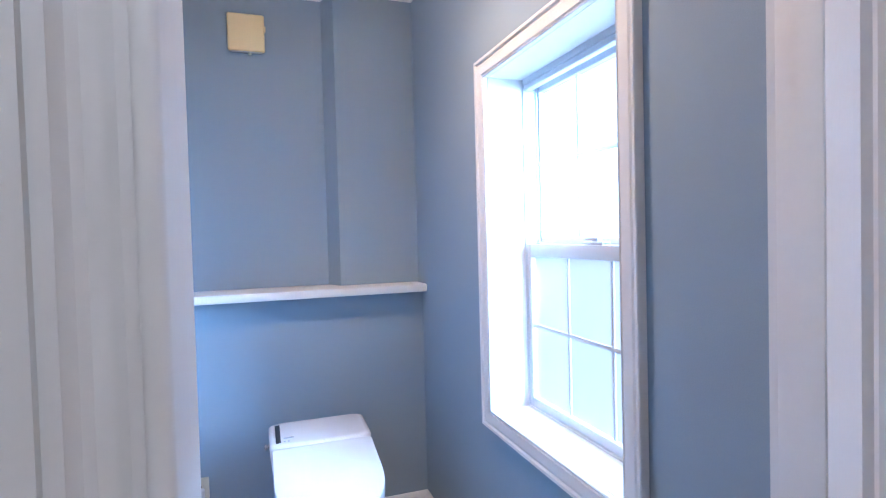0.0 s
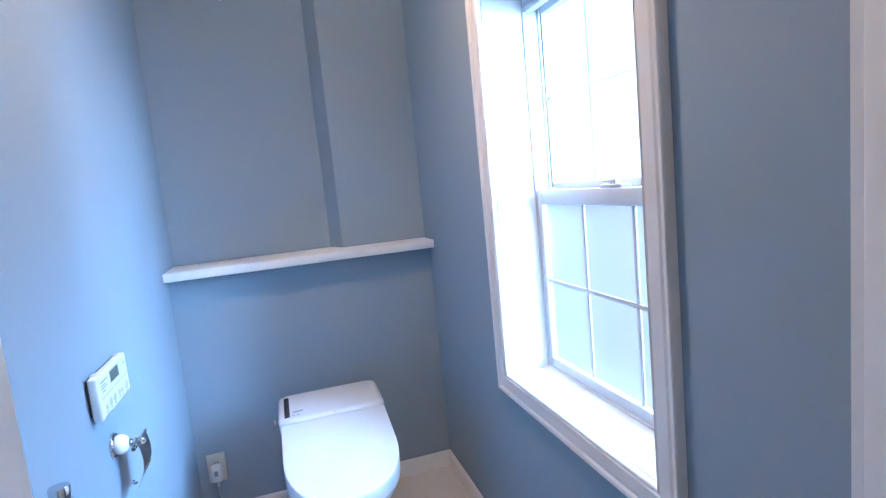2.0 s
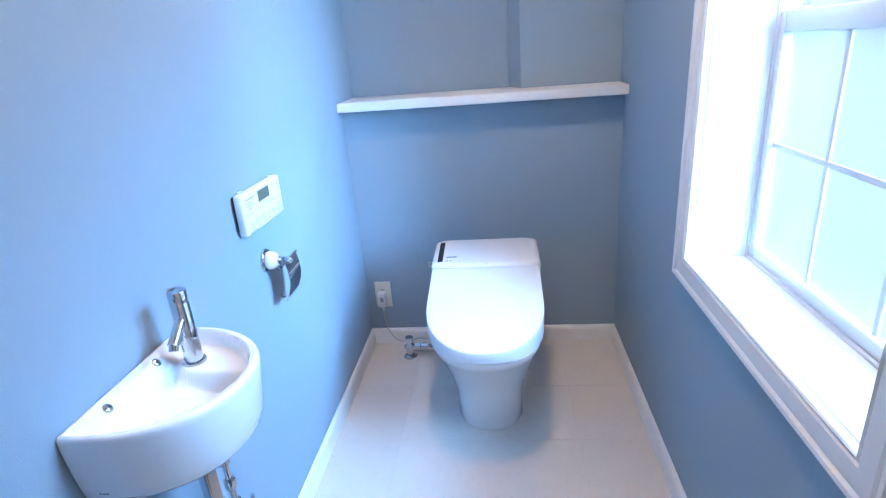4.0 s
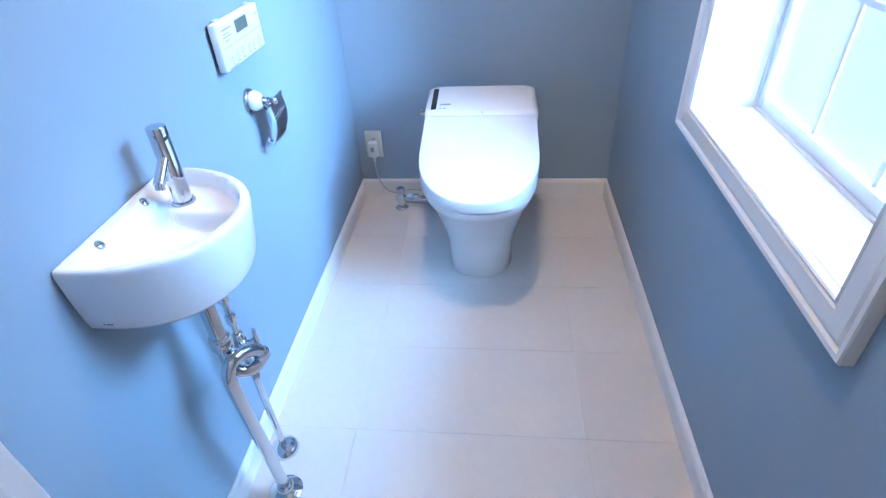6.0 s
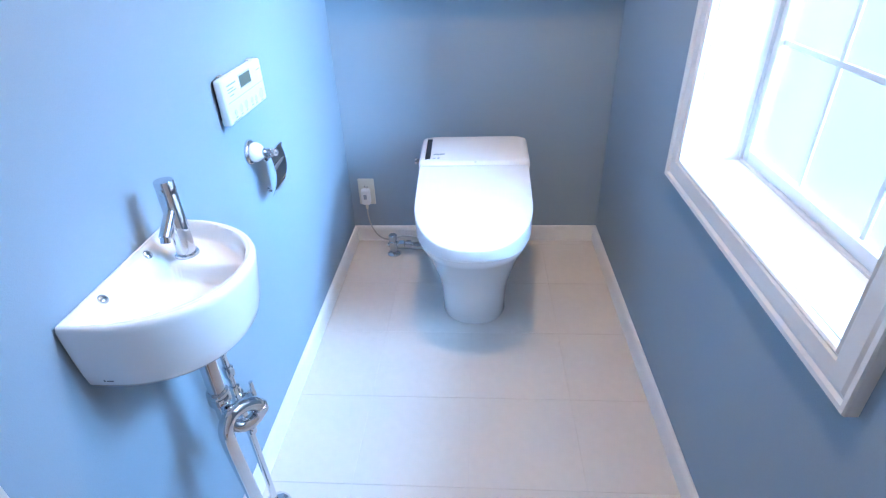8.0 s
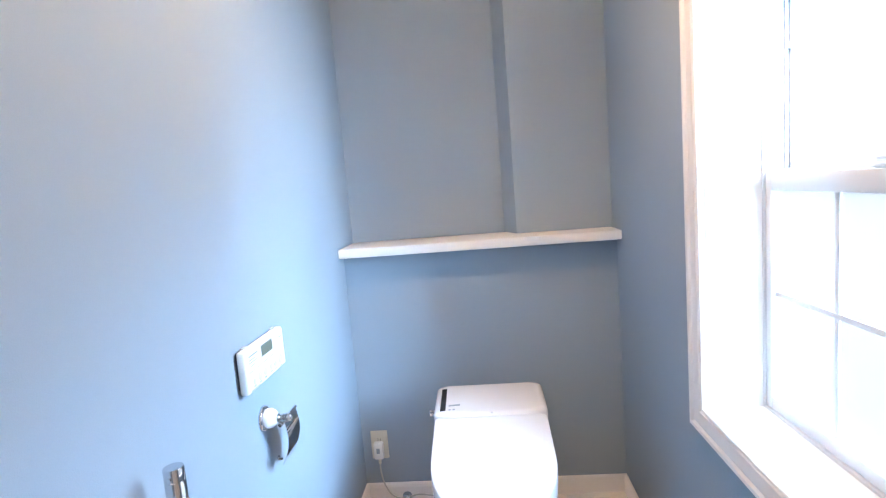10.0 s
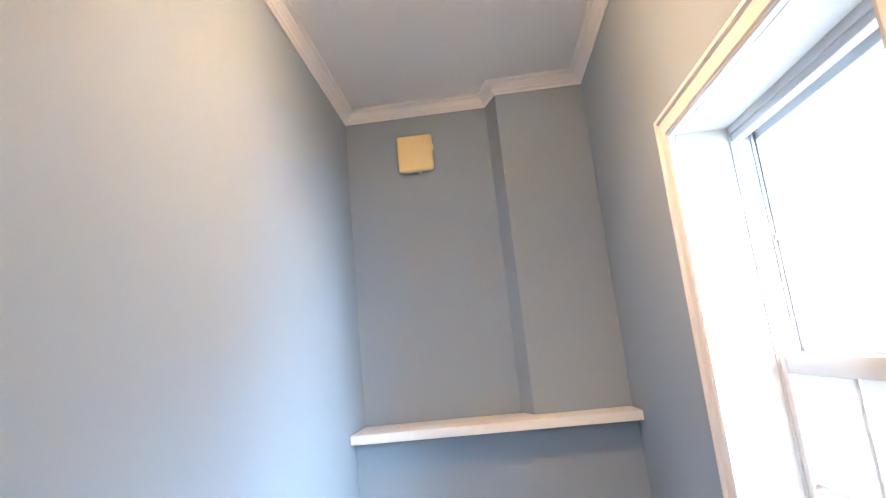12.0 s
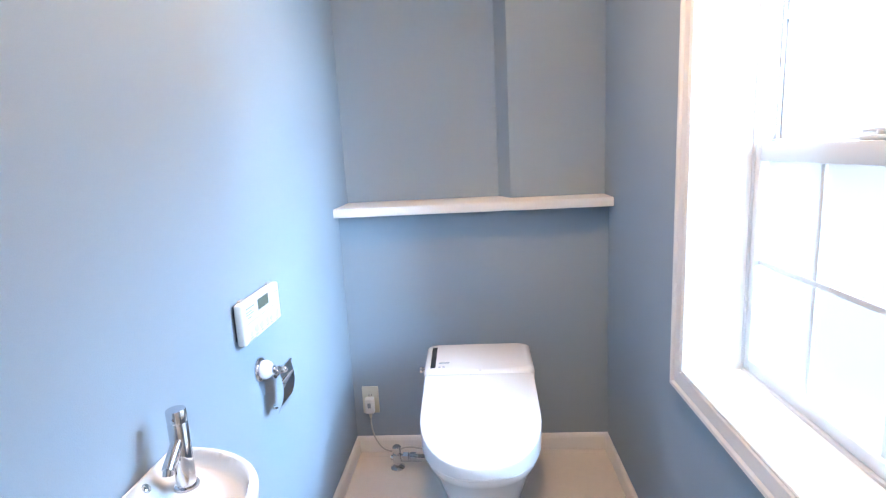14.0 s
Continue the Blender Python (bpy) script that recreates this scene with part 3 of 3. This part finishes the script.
# ---- things on the wall behind the basin ----
def remote_control():
    r = thing("remote_control", "white toilet remote control with grey display in a wall holder", "remote control", at=(0, -0.873, 0.912))
    y0, y1, z0, z1 = -0.990, -0.767, 0.864, 0.962
    part("wall_holder", local(solid(0.0003, 0.0065, y0 + 0.008, y1 - 0.006, z0 + 0.010, z1 - 0.004, 0.002), r), DARK, r, "dark wall holder")
    part("case", local(solid(0.0067, 0.0265, y0, y1, z0, z1, 0.005, 3), r), REMOTE, r, smooth=True)
    for yy in (-0.958, -0.795):
        part("holder_clip", local(solid(0.0066, 0.0145, yy - 0.010, yy + 0.010, z1 - 0.002, z1 + 0.0035, 0.001), r), GREYPLASTIC, r, "grey holder clip")
    part("display", local(solid(0.0268, 0.0276, -0.905, -0.842, 0.9255, 0.951, 0.0004), r), LCD, r, "grey-green display")
    part("display_bezel", local(bars(bmesh.new(), 0.0267, [(-0.908, -0.839, 0.9225, 0.954)]), r), GREYPLASTIC, r)
    part("upper_divide", local(bars(bmesh.new(), 0.0268, [(-0.98, -0.77, 0.9105, 0.9112)]), r), INK, r)
    for i, (yy, zz, s) in enumerate(((-0.955, 0.885, 0.006), (-0.925, 0.887, 0.009), (-0.895, 0.887, 0.009), (-0.86, 0.886, 0.007), (-0.835, 0.884, 0.007), (-0.80, 0.886, 0.012))):
        m = Matrix.Translation((0.0268, yy, zz)) @ pose(0, 0, 0, 0, 90, 0)
        part("push_button", local(lathe(bmesh.new(), [(s, 0), (s, 0.001), (s * 0.9, 0.0014), (0, 0.0015)], m, 18), r), PLASTIC, r)
        part("printed_mark", local(bars(bmesh.new(), 0.0268, [(yy - 0.006, yy + 0.006, zz - s - 0.005, zz - s - 0.003)]), r), INK, r)
    rows = [(-0.972, -0.925, 0.944, 0.947), (-0.972, -0.94, 0.936, 0.938), (-0.972, -0.93, 0.930, 0.932), (-0.965, -0.945, 0.922, 0.924), (-0.80, -0.78, 0.94, 0.942), (-0.975, -0.93, 0.868, 0.870)]
    for y_a, y_b, z_a, z_b in rows:
        part("printed_mark", local(bars(bmesh.new(), 0.0268, [(y_a, y_b, z_a, z_b)]), r), INK, r)
    return r


def paper_holder():
    h = thing("paper_holder", "empty chrome toilet paper holder with white ceramic boss and flap", "paper holder", at=(0, -0.875, 0.762))
    m = Matrix.Translation((0, -0.875, 0.762)) @ pose(0, 0, 0, 0, 90, 0)
    part("wall_rose", local(lathe(bmesh.new(), [(0.031, 0.0003), (0.031, 0.004), (0.028, 0.008), (0.023, 0.010)], m, 36), h), CHROME, h, smooth=True)
    part("ceramic_boss", local(lathe(bmesh.new(), [(0.0225, 0.009), (0.0245, 0.014), (0.0235, 0.022), (0.018, 0.031), (0.010, 0.036), (0.006, 0.037)], m, 36), h), CERAMIC, h, "white ceramic boss", smooth=True)
    part("neck", local(lathe(bmesh.new(), [(0.010, 0.036), (0.010, 0.039), (0.006, 0.042), (0.005, 0.045), (0.009, 0.047), (0.009, 0.050), (0.006, 0.052), (0.0, 0.053)], m, 28), h), CHROME, h, smooth=True)
    bx, bz = 0.052, 0.757
    part("ball", local(lathe(bmesh.new(), [(0.0, -0.009), (0.006, -0.0072), (0.0085, -0.004), (0.009, 0), (0.0085, 0.004), (0.006, 0.0072), (0.0, 0.009)], Matrix.Translation((bx + 0.006, -0.864, bz + 0.001)) @ Matrix.Scale(1.2, 4), 24), h), CHROME, h, smooth=True)
    part("hinge_bar", local(tube(bmesh.new(), [(bx, -0.886, bz), (bx, -0.86, bz), (bx, -0.83, bz), (bx, -0.799, bz)], 0.0040, 14, 3), h), CHROME, h, smooth=True)
    m = Matrix.Translation((0.046, -0.893, 0.750)) @ pose(0, 0, 0, -90, 0, 0)
    sleeve = part("sleeve", local(lathe(bmesh.new(), [(0.0042, 0.0006), (0.0058, 0.0), (0.0058, 0.024), (0.0042, 0.024)], m, 20), h), CHROME, h, smooth=True)
    part("sleeve_hole", local(lathe(bmesh.new(), [(0.0044, 0.0003), (0.0044, 0.001)], m, 20), h), DARK, sleeve)
    part("curl_pin", local(tube(bmesh.new(), [(0.038, -0.882, 0.662), (0.034, -0.889, 0.664), (0.033, -0.893, 0.669), (0.036, -0.894, 0.674)], 0.003, 12, 4), h), CHROME, h, smooth=True)
    front, back = [], []
    for i in range(17):
        s = i / 16
        xx = bx + 0.002 + 0.010 * math.sin(s * 3.0) - 0.014 * s * s
        zz = bz + 0.003 - 0.112 * s
        front.append((xx, zz))
        back.append((xx - 0.0016, zz))
    loop = front + back[::-1]
    bm = rings(bmesh.new(), [[(x, y, zz) for x, zz in loop] for y in (-0.886, -0.884, -0.808, -0.806)])
    part("flap", local(bm, h), CHROME, h, "curved chrome flap", smooth=True, sharp=50)
    h.location += Vector((0, -0.005, 0.002))
    return h


remote_control()
paper_holder()


# ---- washbasin, its tap and pipes ----
BY = -1.418


def basin_outline(half, depth, n=72, x0=0.0032):
    """A half-round outline along the wall: the near half a little fuller, the straight side closed by points on the wall."""
    pts = [(x0, BY - half)]
    for i in range(1, n):
        a = math.pi * i / n
        power = 0.92 if i > n / 2 else 0.82
        pts.append((x0 + 0.014 + (depth - 0.014) * math.sin(a) ** power, BY - half * math.copysign(abs(math.cos(a)) ** 0.9, math.cos(a))))
    pts.append((x0, BY + half))
    return pts + [(x0, BY + half * (1 - 2 * j / 12)) for j in range(1, 12)]


def basin_depth(x, y):
    """Height of the hollow: a soft slope from the wall, a steep round rim, a raised shelf under the tap."""
    rho = math.hypot(max(0.0, x - 0.014) / 0.180, (y - BY) / 0.147)
    a = max(0.0, 1 - rho) * 0.15
    arc = 0.7915 - 0.088 * min(1.0, a / 0.030) ** 0.72
    slope = 0.728 + 0.067 * math.exp(-x / 0.038)
    s = min(1, max(0, (y - (BY + 0.020)) / 0.032))
    s = s * s * (3 - 2 * s)
    hollow = math.hypot((x - 0.115) / 0.10, (y - (BY - 0.035)) / 0.12)
    base = (0.692 + 0.016 * min(1.3, hollow) ** 2) * (1 - s) + 0.7615 * s
    k = 0.0025
    top = max(arc, slope, base)
    return min(0.7925, top + k * math.log(sum(math.exp((q - top) / k) for q in (arc, slope, base))))


def washbasin():
    b = thing("washbasin", "small white half-round ceramic washbasin hung on the papered wall", "washbasin", at=(0, BY, 0.73))
    outer = [(0.668, 0.118, 0.152), (0.669, 0.131, 0.170), (0.673, 0.139, 0.181), (0.681, 0.1435, 0.188), (0.70, 0.147, 0.194), (0.725, 0.150, 0.198), (0.75, 0.152, 0.201), (0.778, 0.154, 0.204), (0.786, 0.1538, 0.2035), (0.7905, 0.1520, 0.2010), (0.7925, 0.1500, 0.1985)]
    loops = [[(x, y, z) for x, y in basin_outline(h, d)] for z, h, d in outer]
    rim = basin_outline(0.147, 0.192, x0=0.0065)
    for k in [1.0, 0.985, 0.965, 0.945, 0.92] + [0.90 - 0.03 * i for i in range(29)] + [0.02]:
        loop = [(0.095 + (x - 0.095) * k, BY + (y - BY) * k) for x, y in rim]
        loops.append([(x, y, 0.7925 if k == 1.0 else basin_depth(x, y)) for x, y in loop])
    part("bowl", local(rings(bmesh.new(), loops), b), CERAMIC, b, smooth=True, sharp=70)
    # Dark strip added for the shade in the gap between basin and wall.
    part("wall_gap_shade", local(solid(0.0002, 0.0036, BY - 0.1425, BY + 0.1425, 0.690, 0.7880), b), DARK, b, "dark strip for the shade in the gap at the wall")
    for y in (-1.487, -1.364):
        m = Matrix.Translation((0.0115, y, basin_depth(0.0115, y) - 0.0008)) @ pose(0, 0, 0, 0, 47, 0)
        part("screw_cap", local(lathe(bmesh.new(), [(0.0080, 0), (0.0080, 0.002), (0.006, 0.0036), (0, 0.0040)], m, 24), b), CHROME, b, "chrome screw cap", smooth=True)
    part("drain", local(lathe(bmesh.new(), [(0.018, 0.696), (0.018, 0.7035), (0.013, 0.7045), (0.0, 0.703)], Matrix.Translation((0.112, -1.455, 0)), 28), b), CHROME, b, smooth=True)
    for x0, x1, z0, z1 in ((0.0285, 0.0305, 0.6885, 0.6945), (0.0325, 0.0420, 0.6885, 0.6903)):
        part("maker_mark", local(solid(x0, x1, -1.5634, -1.5605, z0, z1), b), INKDARK, b)
    b.location.z -= 0.005
    return b


def tap():
    x, y, z = 0.062, -1.335, 0.7605
    t = thing("basin_tap", "chrome single-lever tap on the washbasin", "tap", at=(x, y, z))
    at = Matrix.Translation((x, y, 0))
    part("base_ring", local(lathe(bmesh.new(), [(0.0205, z), (0.0205, z + 0.005), (0.0195, z + 0.0075), (0.016, z + 0.0085)], at, 36), t), CHROME, t, smooth=True)
    part("body", local(lathe(bmesh.new(), [(0.0155, z + 0.002), (0.0155, 0.8765), (0.0148, 0.8775), (0.0148, 0.879)], at, 40), t), CHROME, t, smooth=True)
    part("lever_cap", local(lathe(bmesh.new(), [(0.0146, 0.8785), (0.0155, 0.8795), (0.0155, 0.8985), (0.0146, 0.9000), (0.0, 0.9005)], at, 40), t), CHROME, t, smooth=True)
    part("lever_pin", local(tube(bmesh.new(), [(x + 0.002, y - 0.013, 0.887), (x + 0.0025, y - 0.017, 0.8875), (x + 0.003, y - 0.020, 0.888)], 0.0026, 10, 2), t), CHROME, t, smooth=True)
    a, b = Vector((x, y - 0.004, 0.852)), Vector((x + 0.004, y - 0.050, 0.822))
    m = Matrix.Translation(a) @ (b - a).to_track_quat("Z", "Y").to_matrix().to_4x4()
    n = (b - a).length
    part("spout", local(lathe(bmesh.new(), [(0.0090, 0), (0.0090, n - 0.001), (0.0080, n)], m, 28), t), CHROME, t, smooth=True)
    m = Matrix.Translation(b + Vector((0, 0.004, 0.003))) @ pose(0, 0, 0, 158, 0, 0)
    part("aerator", local(lathe(bmesh.new(), [(0.0078, 0), (0.0078, 0.011), (0.0068, 0.012), (0.0, 0.0115)], m, 24), t), CHROME, t, smooth=True)
    t.location.z -= 0.007
    return t


def trap():
    x, y = 0.101, -1.424
    t = thing("waste_trap", "chrome S-shaped waste pipe from the washbasin to the floor", "waste pipe", at=(x, y, 0))
    at = Matrix.Translation((x, y, 0))
    tx, ty = 0.088, -1.420
    tail = Matrix.Translation((tx, ty, 0))
    part("floor_flange", local(lathe(bmesh.new(), [(0.040, 0.0), (0.040, 0.003), (0.034, 0.008), (0.026, 0.011), (0.022, 0.013), (0.0215, 0.024), (0.0195, 0.027), (0.0145, 0.029)], at, 36), t), CHROME, t, smooth=True)
    part("tailpiece", local(lathe(bmesh.new(), [(0.019, 0.668), (0.019, 0.656), (0.0150, 0.654), (0.0150, 0.480)], tail, 28), t), CHROME, t, smooth=True)
    part("slip_nut", local(lathe(bmesh.new(), [(0.0155, 0.520), (0.0195, 0.517), (0.0205, 0.510), (0.0190, 0.506), (0.0205, 0.502), (0.0205, 0.492), (0.0155, 0.488)], tail, 28), t), CHROME, t, smooth=True)
    pts = [(tx, ty, 0.50), (tx, ty - 0.001, 0.455), (0.092, -1.423, 0.434), (0.106, -1.415, 0.418), (0.122, -1.402, 0.416), (0.134, -1.391, 0.426), (0.138, -1.388, 0.440), (0.133, -1.395, 0.458), (0.122, -1.417, 0.474), (0.111, -1.441, 0.476), (0.105, -1.456, 0.460), (0.104, -1.459, 0.43), (0.1035, -1.455, 0.37), (0.102, -1.436, 0.18), (x, y, 0.02)]
    part("bend", local(tube(bmesh.new(), pts, 0.0134, 20, 8), t), CHROME, t, smooth=True)
    m = Matrix.Translation((0.138, -1.388, 0.440)) @ pose(0, 0, 0, 8, 0, 0)
    part("bend_nut", local(lathe(bmesh.new(), [(0.0138, -0.009), (0.0165, -0.007), (0.0165, 0.005), (0.0138, 0.007)], m, 24), t), CHROME, t, smooth=True)
    part("drain_plug", local(lathe(bmesh.new(), [(0.008, 0.388), (0.009, 0.394), (0.006, 0.404)], Matrix.Translation((0.120, -1.404, 0)), 18), t), CHROME, t, smooth=True)
    return t


def supply():
    x, y = 0.061, -1.313
    s = thing("supply_pipe", "thin chrome supply pipe with a stop valve under the washbasin", "water pipe", at=(x, y, 0))
    at = Matrix.Translation((x, y, 0))
    part("floor_flange", local(lathe(bmesh.new(), [(0.036, 0.0), (0.0365, 0.004), (0.034, 0.010), (0.027, 0.016), (0.016, 0.019), (0.0085, 0.0195)], at, 32), s), CHROME, s, smooth=True)
    axis = (Vector((0.063, -1.335, 0.56)) - Vector((x, y, 0))).to_track_quat("Z", "Y").to_matrix().to_4x4()
    lean = Matrix.Translation((x, y, 0)) @ axis
    part("riser", local(lathe(bmesh.new(), [(0.0080, 0.01), (0.0080, 0.40)], lean, 24), s), CHROME, s, smooth=True)
    part("valve_body", local(lathe(bmesh.new(), [(0.0085, 0.375), (0.014, 0.378), (0.014, 0.415), (0.011, 0.418), (0.011, 0.434), (0.0070, 0.437)], lean, 24), s), CHROME, s, smooth=True)
    m = lean @ Matrix.Translation((0, 0, 0.398)) @ pose(0, 0, 0, 0, 68, 0)
    part("valve_stem", local(lathe(bmesh.new(), [(0.007, 0.008), (0.007, 0.028), (0.009, 0.030), (0.009, 0.038), (0.0, 0.040)], m, 20), s), CHROME, s, smooth=True)
    a = lean @ Vector((0.034, 0, 0.411))
    part("valve_handle", local(tube(bmesh.new(), [a, a + Vector((0.001, 0, 0.014)), a + Vector((0.001, 0.001, 0.032))], 0.0042, 14, 4), s), CHROME, s, smooth=True)
    part("inlet_tube", local(lathe(bmesh.new(), [(0.0062, 0.43), (0.0062, 0.675)], lean, 18), s), CHROME, s, smooth=True)
    for z in (0.470, 0.530):
        part("inlet_nut", local(lathe(bmesh.new(), [(0.0065, z - 0.004), (0.0110, z - 0.002), (0.0118, z + 0.008), (0.0110, z + 0.018), (0.0065, z + 0.020)], lean, 20), s), CHROME, s, smooth=True)
    return s


washbasin()
tap()
trap()
supply()


# ---- fan on the upper wall ----
def fan():
    f = thing("ventilation_fan", "yellowed square plastic ventilation fan cover on the upper wall", "ventilation fan", at=(0.316, UP, 2.23))
    part("back_frame", local(solid(0.246, 0.386, UP - 0.014, UP - 0.0003, 2.152, 2.306, 0.003), f), IVORY, f)
    part("cover", local(solid(0.237, 0.395, 0.132, UP - 0.016, 2.147, 2.315, 0.009, 3), f), IVORY, f, smooth=True)
    part("bottom_grille", local(solid(0.250, 0.384, 0.138, UP - 0.020, 2.1440, 2.1472), f), GREYPLASTIC, f)
    part("pull_knob", local(lathe(bmesh.new(), [(0.006, 2.134), (0.008, 2.137), (0.007, 2.1442)], Matrix.Translation((0.330, 0.144, 0)), 16), f), SOCKET, f)
    part("side_switch", local(solid(0.395, 0.400, 0.140, 0.152, 2.240, 2.266, 0.001), f), IVORY, f)
    return f


fan()
# small white wall patch beside the remote and the old cap on the ledge
m = Matrix.Translation((0.0002, -0.728, 0.900)) @ pose(0, 0, 0, 0, 90, 0)
tagged(part("wall_plug", lathe(bmesh.new(), [(0.008, 0), (0.008, 0.001), (0.0, 0.0014)], m, 18), CEILING), "small white filled screw hole in the wallpaper", "wall plug")
tagged(part("screw_cover", lathe(bmesh.new(), [(0.007, 1.0722), (0.007, 1.076), (0.0, 1.078)], Matrix.Translation((1.02, 0.02, 0)), 16), TRIM), "small white screw cover on the ledge board", "screw cover")

# ---- floor tiles ----
SX = [0.0, 0.235, 0.534, 0.833, W]
SY = [FRONT, -1.845, -1.545, -1.245, -0.945, -0.645, -0.345, -0.045, 0.0]
meshes = {}
for i in range(4):
    for j in range(8):
        w, d = SX[i + 1] - SX[i] - 0.0009, SY[j + 1] - SY[j] - 0.0009
        key = (round(w, 4), round(d, 4))
        if key not in meshes:
            bm = solid(-w / 2, w / 2, -d / 2, d / 2, -0.004, 0.0)
            me = bpy.data.meshes.new("tile")
            bm.to_mesh(me)
            bm.free()
            me.materials.append(TILE)
            meshes[key] = me
        ob = new("tile", meshes[key])
        ob.parent = floor
        ob.location = ((SX[i] + SX[i + 1]) / 2, (SY[j] + SY[j + 1]) / 2, 0)
